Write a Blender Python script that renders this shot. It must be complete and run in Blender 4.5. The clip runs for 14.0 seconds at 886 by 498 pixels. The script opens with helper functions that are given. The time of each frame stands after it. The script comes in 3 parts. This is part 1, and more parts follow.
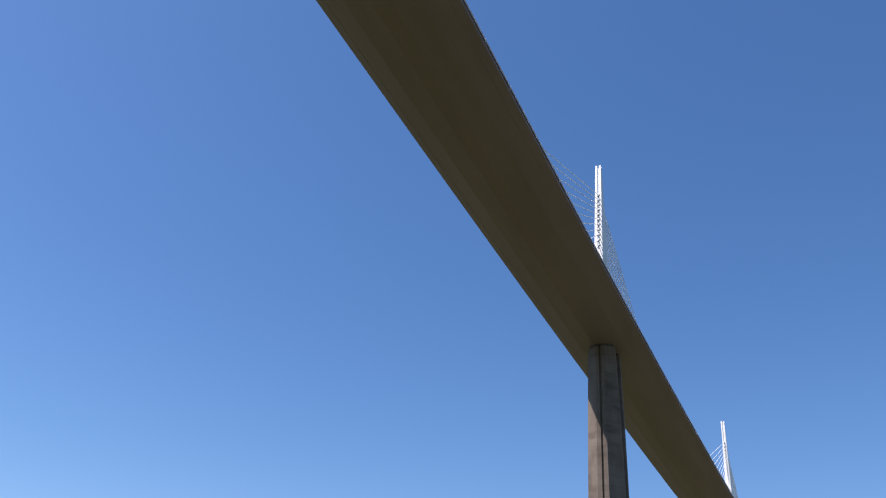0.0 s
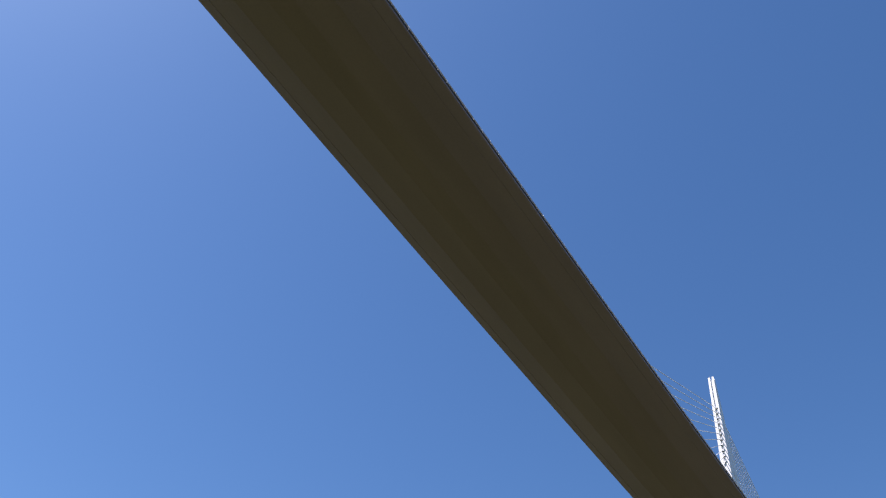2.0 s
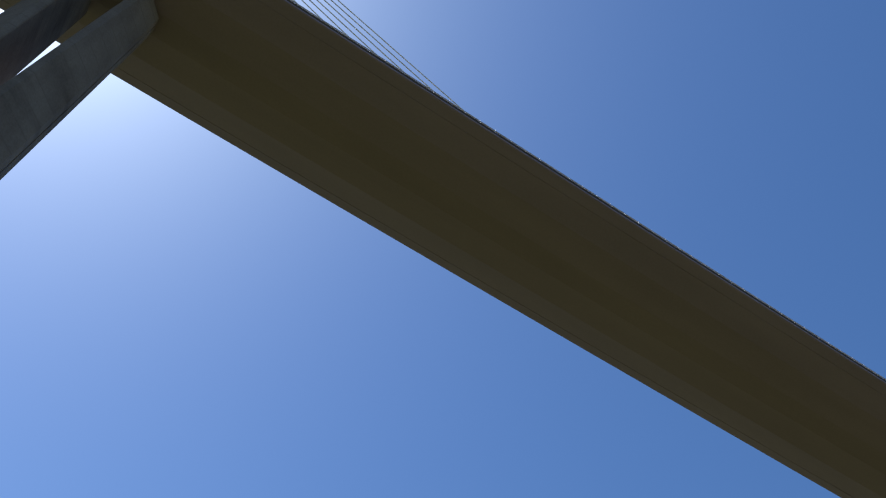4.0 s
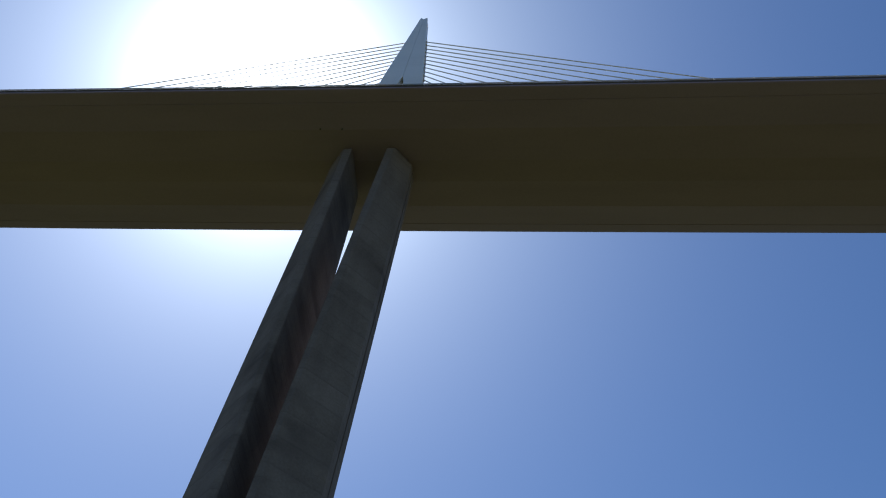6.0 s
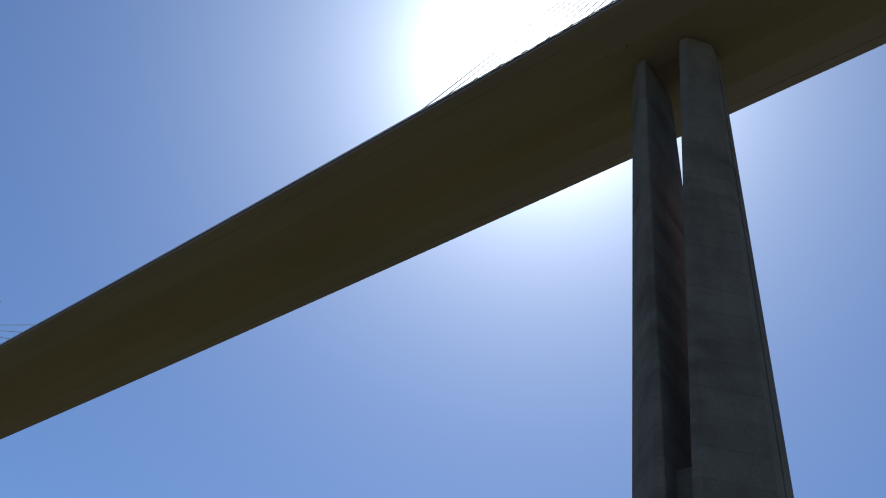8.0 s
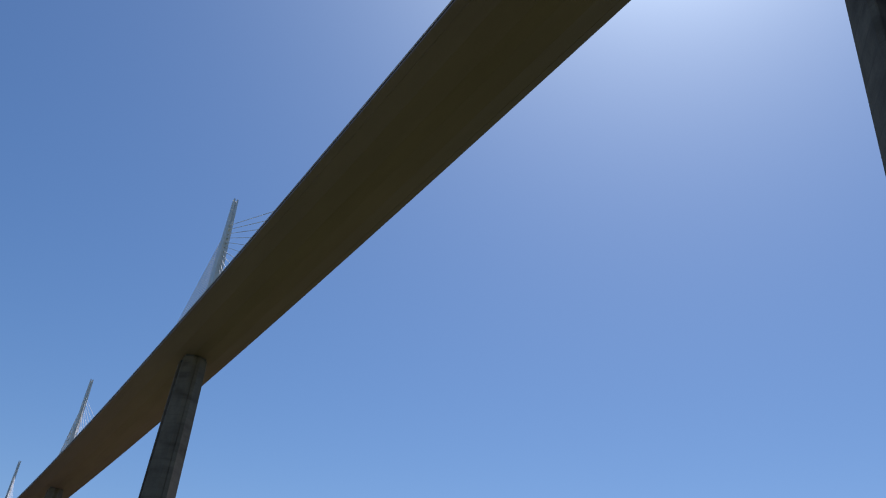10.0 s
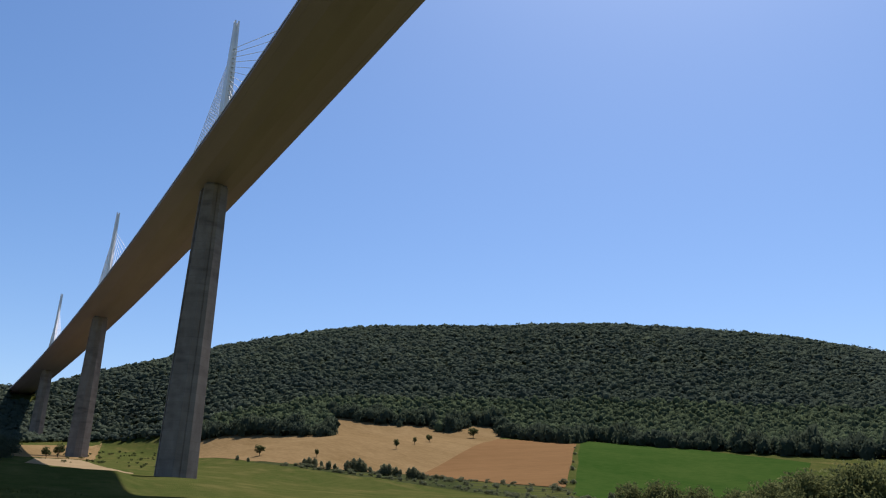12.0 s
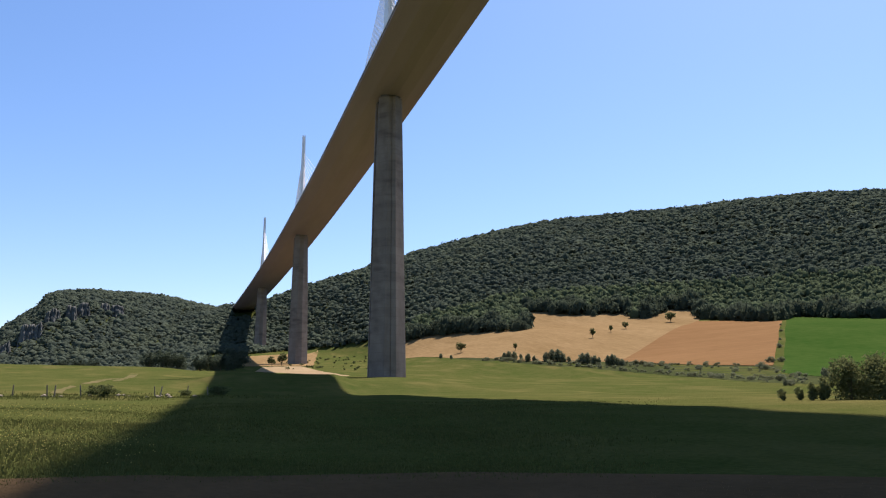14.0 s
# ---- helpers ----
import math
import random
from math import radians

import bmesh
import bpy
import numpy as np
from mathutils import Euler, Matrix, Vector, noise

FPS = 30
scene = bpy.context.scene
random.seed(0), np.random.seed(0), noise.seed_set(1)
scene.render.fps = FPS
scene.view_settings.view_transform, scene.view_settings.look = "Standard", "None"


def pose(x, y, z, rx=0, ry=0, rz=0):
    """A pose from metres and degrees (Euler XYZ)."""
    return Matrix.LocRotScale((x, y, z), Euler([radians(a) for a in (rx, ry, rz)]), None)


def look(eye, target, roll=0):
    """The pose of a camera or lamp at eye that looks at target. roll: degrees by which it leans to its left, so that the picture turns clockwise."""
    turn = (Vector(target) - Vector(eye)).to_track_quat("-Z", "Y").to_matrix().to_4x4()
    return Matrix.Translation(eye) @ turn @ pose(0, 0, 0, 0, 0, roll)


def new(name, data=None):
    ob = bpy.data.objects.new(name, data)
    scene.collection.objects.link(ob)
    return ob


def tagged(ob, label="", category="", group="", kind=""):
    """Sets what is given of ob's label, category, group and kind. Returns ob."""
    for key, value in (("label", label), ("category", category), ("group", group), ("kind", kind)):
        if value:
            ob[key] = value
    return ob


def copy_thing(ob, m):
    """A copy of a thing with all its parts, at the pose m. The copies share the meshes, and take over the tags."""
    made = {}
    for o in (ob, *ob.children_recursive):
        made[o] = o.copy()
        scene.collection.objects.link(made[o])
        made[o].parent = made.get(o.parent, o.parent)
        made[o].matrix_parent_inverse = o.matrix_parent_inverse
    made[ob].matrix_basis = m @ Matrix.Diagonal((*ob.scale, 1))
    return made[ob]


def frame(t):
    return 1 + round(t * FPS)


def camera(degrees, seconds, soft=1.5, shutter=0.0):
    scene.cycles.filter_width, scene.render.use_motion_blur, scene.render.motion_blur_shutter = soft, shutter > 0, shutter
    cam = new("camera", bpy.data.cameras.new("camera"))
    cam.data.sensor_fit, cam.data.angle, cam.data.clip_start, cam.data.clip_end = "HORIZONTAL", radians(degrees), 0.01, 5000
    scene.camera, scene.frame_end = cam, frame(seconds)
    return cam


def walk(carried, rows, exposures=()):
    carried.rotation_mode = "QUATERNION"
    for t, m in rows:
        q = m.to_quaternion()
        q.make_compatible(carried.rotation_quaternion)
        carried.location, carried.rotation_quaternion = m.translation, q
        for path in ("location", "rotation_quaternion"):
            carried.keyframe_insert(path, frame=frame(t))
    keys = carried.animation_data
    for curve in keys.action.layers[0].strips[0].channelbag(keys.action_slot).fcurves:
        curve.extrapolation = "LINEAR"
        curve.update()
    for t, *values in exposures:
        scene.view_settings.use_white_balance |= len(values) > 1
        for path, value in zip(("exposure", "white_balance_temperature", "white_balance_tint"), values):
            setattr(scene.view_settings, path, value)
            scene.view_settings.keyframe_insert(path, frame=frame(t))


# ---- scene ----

# ---------------------------------------------------------------- camera
# azimuth counts from north (+Y) towards west (-X); elevation from the horizon
EYE = Vector((76.00, 32.16, 1.6))
TURNS = [
    (0.0, 25.57, 30.1, 4.46), (0.5, 27.39, 33.9, 4.99), (1.0, 29.82, 37.84, 5.75), (1.5, 32.25, 41.64, 5.13),
    (2.0, 35.98, 45.11, 5.39), (2.2, 37.93, 46.41, 5.69), (4.3, 67.61, 57.13, 7.27), (4.5, 70.95, 57.7, 7.44),
    (5.0, 81.1, 58.44, 7.28), (5.5, 91.44, 58.17, 7.84), (6.0, 101.63, 56.4, 9.65), (6.5, 112.03, 54.23, 11.92),
    (7.0, 123.25, 51.72, 14.45), (7.5, 132.1, 49.72, 15.28), (8.0, 137.44, 47.36, 13.84), (8.2, 138.92, 46.06, 12.85),
    (10.3, 153.22, 29.92, 5.54), (10.5, 153.44, 28.5, 5.63), (11.0, 152.82, 24.89, 4.15), (11.5, 151.54, 21.97, 2.77),
    (12.0, 152.44, 18.99, 2.2), (12.5, 155.64, 15.99, 1.5), (13.0, 159.09, 13.9, 0.87), (13.5, 162.25, 12.66, 0.34),
    (14.0, 165.12, 11.67, -0.32)]


def heading(az, el):
    a, e = radians(az), radians(el)
    return Vector((-math.sin(a) * math.cos(e), math.cos(a) * math.cos(e), math.sin(e)))


EXPOSURES = [
    (0.0, 0.62, 6400, 20), (2.2, 0.60, 6400, 20), (4.3, 0.42, 6350, 18), (5.5, 0.22, 6350, 18), (8.2, 0.10, 6350, 18),
    (10.3, 0.02, 6400, 17), (11.0, 0.05, 6450, 17), (11.6, 0.3, 6600, 18), (12.0, 0.5, 6750, 19), (12.5, 0.78, 6950, 19), (13.0, 0.93, 6950, 23), (14.0, 1.0, 6950, 24)]
cam = camera(55.62, 14.0, soft=1.1)
walk(cam, [(t, look(EYE, EYE + heading(az, el), roll)) for t, az, el, roll in TURNS], EXPOSURES)

# ---------------------------------------------------------------- light
SUN_AZ, SUN_EL = 130.3, 61.15
world = bpy.data.worlds.new("world")
scene.world = world
world.use_nodes = True
wn, wl = world.node_tree.nodes, world.node_tree.links
sky = wn.new("ShaderNodeTexSky")
sky.sky_type, sky.sun_disc = "NISHITA", False
sky.sun_elevation, sky.sun_rotation = radians(SUN_EL), radians(360 - SUN_AZ)
sky.altitude, sky.air_density, sky.dust_density, sky.ozone_density = 400, 1.0, 0.78, 3.0
wn["Background"].inputs["Strength"].default_value = 0.10
rich = wn.new("ShaderNodeHueSaturation")
rich.inputs["Saturation"].default_value = 1.21
rich.inputs["Hue"].default_value = 0.499
wl.new(sky.outputs["Color"], rich.inputs["Color"])
# bright aureole of the hazy air round the sun
way = wn.new("ShaderNodeTexCoord")
near_sun = wn.new("ShaderNodeVectorMath")
near_sun.operation = "DOT_PRODUCT"
near_sun.inputs[1].default_value = heading(SUN_AZ, SUN_EL)
wl.new(way.outputs["Generated"], near_sun.inputs[0])
glow = rich.outputs["Color"]
for power, amount, tone in ((320.0, 46.0, (0.95, 1.0, 1.0)), (95.0, 7.6, (0.72, 1.0, 1.05)), (22.0, 2.0, (0.46, 1.0, 1.14)), (6.0, 0.25, (0.25, 0.9, 1.35))):
    pw = wn.new("ShaderNodeMath")
    pw.operation = "POWER"
    pw.use_clamp = True
    pw.inputs[1].default_value = power
    wl.new(near_sun.outputs["Value"], pw.inputs[0])
    scaled = wn.new("ShaderNodeVectorMath")
    scaled.operation = "SCALE"
    scaled.inputs[0].default_value = tone
    wl.new(pw.outputs[0], scaled.inputs["Scale"])
    boost = wn.new("ShaderNodeVectorMath")
    boost.operation = "MULTIPLY_ADD"
    boost.inputs[1].default_value = (amount, amount, amount)
    wl.new(scaled.outputs[0], boost.inputs[0])
    wl.new(glow, boost.inputs[2])
    glow = boost.outputs[0]
wl.new(glow, wn["Background"].inputs["Color"])
sun = new("sun", bpy.data.lights.new("sun", "SUN"))
sun.data.energy, sun.data.angle, sun.data.color = 5.0, radians(0.53), (1.0, 0.95, 0.88)
sun.matrix_world = look(heading(SUN_AZ, SUN_EL) * 900, (0, 0, 0))


# ---------------------------------------------------------------- materials
def material(name, rough=0.8, metal=0.0):
    m = bpy.data.materials.new(name)
    m.use_nodes = True
    b = m.node_tree.nodes["Principled BSDF"]
    b.inputs["Roughness"].default_value, b.inputs["Metallic"].default_value = rough, metal
    return m, m.node_tree.nodes, m.node_tree.links, b


def mix(n, l, fac, a, b, blend="MIX"):
    x = n.new("ShaderNodeMix")
    x.data_type, x.blend_type = "RGBA", blend
    for sock, v in ((x.inputs[0], fac), (x.inputs[6], a), (x.inputs[7], b)):
        if isinstance(v, (int, float)):
            sock.default_value = v
        elif isinstance(v, tuple):
            sock.default_value = (*v, 1)
        else:
            l.new(v, sock)
    return x.outputs[2]


def coords(n, l, scale=(1, 1, 1), world_space=True):
    src = n.new("ShaderNodeNewGeometry").outputs["Position"] if world_space else n.new("ShaderNodeTexCoord").outputs["Object"]
    mp = n.new("ShaderNodeMapping")
    mp.inputs["Scale"].default_value = scale
    l.new(src, mp.inputs["Vector"])
    return mp.outputs["Vector"]


def noise_tex(n, l, vec, scale, detail=4, lo=0.35, hi=0.65, rough=0.55):
    t = n.new("ShaderNodeTexNoise")
    t.inputs["Scale"].default_value, t.inputs["Detail"].default_value, t.inputs["Roughness"].default_value = scale, detail, rough
    l.new(vec, t.inputs["Vector"])
    r = n.new("ShaderNodeMapRange")
    r.inputs["From Min"].default_value, r.inputs["From Max"].default_value = lo, hi
    l.new(t.outputs["Fac"], r.inputs["Value"])
    return r.outputs["Result"]


def bump(n, l, b, height, strength, dist):
    k = n.new("ShaderNodeBump")
    k.inputs["Strength"].default_value, k.inputs["Distance"].default_value = strength, dist
    l.new(height, k.inputs["Height"])
    l.new(k.outputs["Normal"], b.inputs["Normal"])


def island_random(n):
    return n.new("ShaderNodeNewGeometry").outputs["Random Per Island"]


def concrete_material():
    m, n, l, b = material("pier_concrete", 0.9)
    b.inputs["Specular IOR Level"].default_value = 0.12
    v = coords(n, l)
    streak = noise_tex(n, l, coords(n, l, (0.9, 0.9, 0.05)), 0.5, 5, 0.3, 0.7)
    blotch = noise_tex(n, l, coords(n, l, (1, 1, 0.45)), 0.22, 6, 0.35, 0.65)
    grain = noise_tex(n, l, v, 3.0, 6, 0.3, 0.7)
    # each pour of about four metres has its own tone, and a thin dirty joint
    sep = n.new("ShaderNodeSeparateXYZ")
    l.new(coords(n, l, (1, 1, 0.25)), sep.inputs[0])
    fl = n.new("ShaderNodeMath")
    fl.operation = "FLOOR"
    l.new(sep.outputs["Z"], fl.inputs[0])
    wnz = n.new("ShaderNodeTexWhiteNoise")
    wnz.noise_dimensions = "1D"
    l.new(fl.outputs[0], wnz.inputs["W"])
    c = mix(n, l, wnz.outputs["Value"], (0.158, 0.124, 0.099), (0.212, 0.172, 0.141))
    c = mix(n, l, mix(n, l, 0.5, (0, 0, 0), streak), c, (0.185, 0.149, 0.121))
    c = mix(n, l, 0.4, c, mix(n, l, blotch, (0.099, 0.078, 0.061), (0.251, 0.208, 0.172)))
    c = mix(n, l, 0.2, c, mix(n, l, grain, (0.119, 0.100, 0.085), (0.296, 0.259, 0.228)))
    fr = n.new("ShaderNodeMath")
    fr.operation = "FRACT"
    l.new(sep.outputs["Z"], fr.inputs[0])
    seam = n.new("ShaderNodeMapRange")
    seam.inputs["From Min"].default_value, seam.inputs["From Max"].default_value = 0.10, 0.0
    l.new(fr.outputs[0], seam.inputs["Value"])
    c = mix(n, l, mix(n, l, seam.outputs["Result"], (0, 0, 0), mix(n, l, blotch, (0.15, 0.15, 0.15), (0.45, 0.45, 0.45))), c, (0.096, 0.078, 0.062))
    # dark damp smears that run sideways under the joints
    smear = noise_tex(n, l, coords(n, l, (0.10, 0.10, 0.30)), 1.0, 2, 0.46, 0.70, 0.5)
    zone = noise_tex(n, l, coords(n, l, (1, 1, 0.5)), 0.07, 2, 0.40, 0.6)
    c = mix(n, l, mix(n, l, smear, (0, 0, 0), mix(n, l, zone, (0, 0, 0), (0.55, 0.55, 0.55))), c, (0.061, 0.047, 0.038))
    l.new(c, b.inputs["Base Color"])
    bump(n, l, b, grain, 0.25, 0.05)
    return m


def steel_material(name, a, c, rough=0.5):
    m, n, l, b = material(name, rough)
    v = coords(n, l)
    big = noise_tex(n, l, coords(n, l, (1, 0.15, 1)), 0.15, 4, 0.3, 0.7)
    fine = noise_tex(n, l, v, 2.0, 5, 0.3, 0.7)
    col = mix(n, l, 0.3, mix(n, l, big, a, c), mix(n, l, fine, a, c))
    l.new(col, b.inputs["Base Color"])
    bump(n, l, b, big, 0.08, 0.05)
    return m


def foliage_material(name, dark, light, tone=(0.14, 0.13, 0.03), trans=True):
    m, n, l, b = material(name, 0.75)
    b.inputs["Specular IOR Level"].default_value = 0.0
    r = island_random(n)
    big = noise_tex(n, l, coords(n, l), 0.02, 3, 0.35, 0.65)
    c = mix(n, l, r, dark, light)
    c = mix(n, l, 0.5, c, mix(n, l, big, dark, tone))
    leaf = noise_tex(n, l, coords(n, l), 0.7, 5, 0.3, 0.7)
    c = mix(n, l, 0.35, c, mix(n, l, leaf, dark, light))
    l.new(c, b.inputs["Base Color"])
    bump(n, l, b, leaf, 0.5, 0.5)
    if trans:
        t = n.new("ShaderNodeBsdfTranslucent")
        l.new(c, t.inputs["Color"])
        x = n.new("ShaderNodeMixShader")
        x.inputs[0].default_value = 0.45
        l.new(b.outputs[0], x.inputs[1])
        l.new(t.outputs[0], x.inputs[2])
        l.new(x.outputs[0], n["Material Output"].inputs["Surface"])
    return m


def grass_ground_material():
    """Meadow, dry ground by the far piers, scrub and forest floor on one sheet."""
    m, n, l, b = material("ground_grass", 0.95)
    b.inputs["Specular IOR Level"].default_value = 0.0
    v = coords(n, l)
    big = noise_tex(n, l, coords(n, l, (1, 0.55, 1)), 0.035, 4, 0.35, 0.65)
    mid = noise_tex(n, l, v, 0.25, 5, 0.35, 0.65)
    fine = noise_tex(n, l, v, 4.0, 6, 0.3, 0.7)
    c = mix(n, l, big, (0.034, 0.061, 0.010), (0.066, 0.078, 0.018))
    c = mix(n, l, 0.4, c, mix(n, l, mid, (0.020, 0.036, 0.009), (0.080, 0.072, 0.028)))
    c = mix(n, l, 0.35, c, mix(n, l, fine, (0.014, 0.022, 0.007), (0.076, 0.076, 0.030)))
    # yellow flushes in the sward
    flush = noise_tex(n, l, coords(n, l, (1, 0.3, 1)), 0.09, 5, 0.50, 0.70)
    c = mix(n, l, mix(n, l, 0.5, (0, 0, 0), flush), c, (0.112, 0.094, 0.036))
    # unseen north slope: added duller tone that colours light bounced onto the deck
    sep = n.new("ShaderNodeSeparateXYZ")
    l.new(v, sep.inputs[0])
    dry = n.new("ShaderNodeMapRange")
    dry.inputs["From Min"].default_value, dry.inputs["From Max"].default_value = 28, 75
    l.new(sep.outputs["Y"], dry.inputs["Value"])
    c = mix(n, l, dry.outputs["Result"], c, mix(n, l, mid, (0.042, 0.048, 0.017), (0.070, 0.072, 0.029)))
    l.new(c, b.inputs["Base Color"])
    bump(n, l, b, fine, 0.6, 0.15)
    return m


def soil_material(name, a, c, stretch=(1, 1, 1), rough=0.95):
    m, n, l, b = material(name, rough)
    b.inputs["Specular IOR Level"].default_value = 0.0
    v = coords(n, l, stretch)
    big = noise_tex(n, l, v, 0.03, 5, 0.3, 0.7)
    mid = noise_tex(n, l, v, 0.3, 5, 0.3, 0.7)
    fine = noise_tex(n, l, v, 3.0, 5, 0.3, 0.7)
    col = mix(n, l, 0.45, mix(n, l, big, a, c), mix(n, l, mid, a, c))
    col = mix(n, l, 0.25, col, mix(n, l, fine, a, c))
    l.new(col, b.inputs["Base Color"])
    bump(n, l, b, fine, 0.5, 0.1)
    return m


CONCRETE = concrete_material()
GREY_STEEL = steel_material("deck_steel", (0.232, 0.176, 0.228), (0.292, 0.224, 0.286), 0.6)
# Cornice darker than the girder: shade put into its colour against the skylight.
CORNICE = soil_material("cornice_shaded", (0.088, 0.070, 0.056), (0.112, 0.090, 0.074))
WHITE_STEEL = steel_material("white_steel", (0.70, 0.70, 0.69), (0.80, 0.80, 0.79), 0.4)
CABLE = steel_material("stay_sheath", (0.72, 0.72, 0.72), (0.8, 0.8, 0.8), 0.45)
# Dark tone of the drains, and painted shade for the gap under the deck.
GAP_DRAIN_DARK = steel_material("gap_drain_dark", (0.05, 0.05, 0.05), (0.09, 0.09, 0.085), 0.6)
ASPHALT = soil_material("asphalt", (0.04, 0.04, 0.04), (0.06, 0.06, 0.06))
GRASS = grass_ground_material()
BLADE = foliage_material("grass_blades", (0.040, 0.060, 0.014), (0.105, 0.105, 0.036), (0.085, 0.082, 0.03))
DRY_BLADE = foliage_material("dry_grass_blades", (0.075, 0.050, 0.026), (0.19, 0.125, 0.066), (0.13, 0.085, 0.045))
PETAL = soil_material("yellow_petals", (0.24, 0.21, 0.06), (0.40, 0.35, 0.13))
WHEAT = soil_material("ripe_wheat", (0.104, 0.069, 0.030), (0.206, 0.147, 0.075), (1.6, 0.3, 1))
STUBBLE = soil_material("ploughed_field", (0.110, 0.064, 0.028), (0.168, 0.100, 0.048), (0.3, 1.6, 1))
CROP = soil_material("green_crop", (0.012, 0.040, 0.007), (0.040, 0.066, 0.016), (1, 0.5, 1))
SCRUB = soil_material("scrub_ground", (0.014, 0.024, 0.008), (0.056, 0.062, 0.028))
DIRT = soil_material("bare_earth", (0.17, 0.130, 0.072), (0.245, 0.19, 0.115))
WORN = soil_material("worn_turf", (0.06, 0.062, 0.024), (0.125, 0.106, 0.052))
TRACK = soil_material("dry_track", (0.058, 0.040, 0.020), (0.100, 0.066, 0.036))
ROCK = soil_material("limestone", (0.054, 0.060, 0.056), (0.112, 0.118, 0.108), (1, 1, 0.3))
# Forest greens hold extra blue, the haze of distance put into the colour.
FOREST = foliage_material("oak_forest", (0.055, 0.073, 0.060), (0.070, 0.093, 0.069), (0.092, 0.116, 0.066))
EDGE = foliage_material("edge_trees", (0.036, 0.050, 0.038), (0.066, 0.088, 0.058), (0.066, 0.084, 0.048))
YOUNG = foliage_material("young_trees", (0.056, 0.078, 0.050), (0.082, 0.114, 0.062), (0.100, 0.126, 0.060))
THICKET = foliage_material("thicket_leaves", (0.060, 0.080, 0.032), (0.165, 0.185, 0.08), (0.13, 0.14, 0.055))
LEAF = foliage_material("tree_leaves", (0.040, 0.056, 0.024), (0.12, 0.145, 0.06), (0.10, 0.108, 0.045))
HEDGE = foliage_material("hedge_leaves", (0.085, 0.105, 0.062), (0.21, 0.23, 0.14), (0.17, 0.18, 0.10))
BARK = soil_material("bark", (0.06, 0.045, 0.03), (0.13, 0.10, 0.07), (1, 1, 0.2))
WOOD = soil_material("weathered_wood", (0.12, 0.10, 0.08), (0.22, 0.19, 0.15), (4, 4, 0.5))


# ---------------------------------------------------------------- mesh helpers
def array_mesh(name, verts, faces, mat, smooth=False):
    """A mesh from arrays of points and of triangles or quads."""
    verts, faces = np.asarray(verts, np.float32), np.asarray(faces, np.int32)
    k = faces.shape[1]
    me = bpy.data.meshes.new(name)
    me.vertices.add(len(verts))
    me.vertices.foreach_set("co", verts.ravel())
    me.loops.add(faces.size)
    me.loops.foreach_set("vertex_index", faces.ravel())
    me.polygons.add(len(faces))
    me.polygons.foreach_set("loop_start", np.arange(0, faces.size, k, dtype=np.int32))
    if smooth:
        me.polygons.foreach_set("use_smooth", np.ones(len(faces), bool))
    me.materials.append(mat)
    me.update(calc_edges=True)
    return me


def child(name, me, parent, label=""):
    ob = new(name, me)
    ob.parent = parent
    if label:
        tagged(ob, label)
    return ob


def part(name, bm, mat, parent, label="", smooth=False):
    me = bpy.data.meshes.new(name)
    bm.to_mesh(me)
    bm.free()
    me.materials.append(mat)
    if smooth:
        me.polygons.foreach_set("use_smooth", [True] * len(me.polygons))
    return child(name, me, parent, label)


def loft(rings, close=True):
    """A bmesh through rings of equal length, capped at both ends."""
    bm = bmesh.new()
    rows = [[bm.verts.new(p) for p in r] for r in rings]
    k = len(rows[0])
    for a, b in zip(rows, rows[1:]):
        for i in range(k):
            bm.faces.new((a[i], a[(i + 1) % k], b[(i + 1) % k], b[i]))
    if close:
        bm.faces.new(rows[0][::-1])
        bm.faces.new(rows[-1])
    bmesh.ops.recalc_face_normals(bm, faces=bm.faces)
    return bm


def box(bm, x0, x1, y0, y1, z0, z1):
    v = [bm.verts.new(p) for p in ((x0, y0, z0), (x1, y0, z0), (x1, y1, z0), (x0, y1, z0), (x0, y0, z1), (x1, y0, z1), (x1, y1, z1), (x0, y1, z1))]
    for f in ((3, 2, 1, 0), (4, 5, 6, 7), (0, 1, 5, 4), (1, 2, 6, 5), (2, 3, 7, 6), (3, 0, 4, 7)):
        bm.faces.new([v[i] for i in f])
    return bm


def tube(bm, a, b, ra, rb, sides=6):
    a, b = Vector(a), Vector(b)
    q = (b - a).to_track_quat("Z", "Y")
    ring = []
    for p, r in ((a, ra), (b, rb)):
        ring.append([bm.verts.new(p + q @ Vector((r * math.cos(2 * math.pi * i / sides), r * math.sin(2 * math.pi * i / sides), 0))) for i in range(sides)])
    for i in range(sides):
        j = (i + 1) % sides
        bm.faces.new((ring[0][i], ring[0][j], ring[1][j], ring[1][i]))
    bm.faces.new(ring[0][::-1])
    bm.faces.new(ring[1])
    return bm


# ---------------------------------------------------------------- the land
CX, CY = 76.0, 32.06


def sstep(x, a, b):
    t = np.clip((np.asarray(x, float) - a) / (b - a), 0, 1)
    return t * t * (3 - 2 * t)


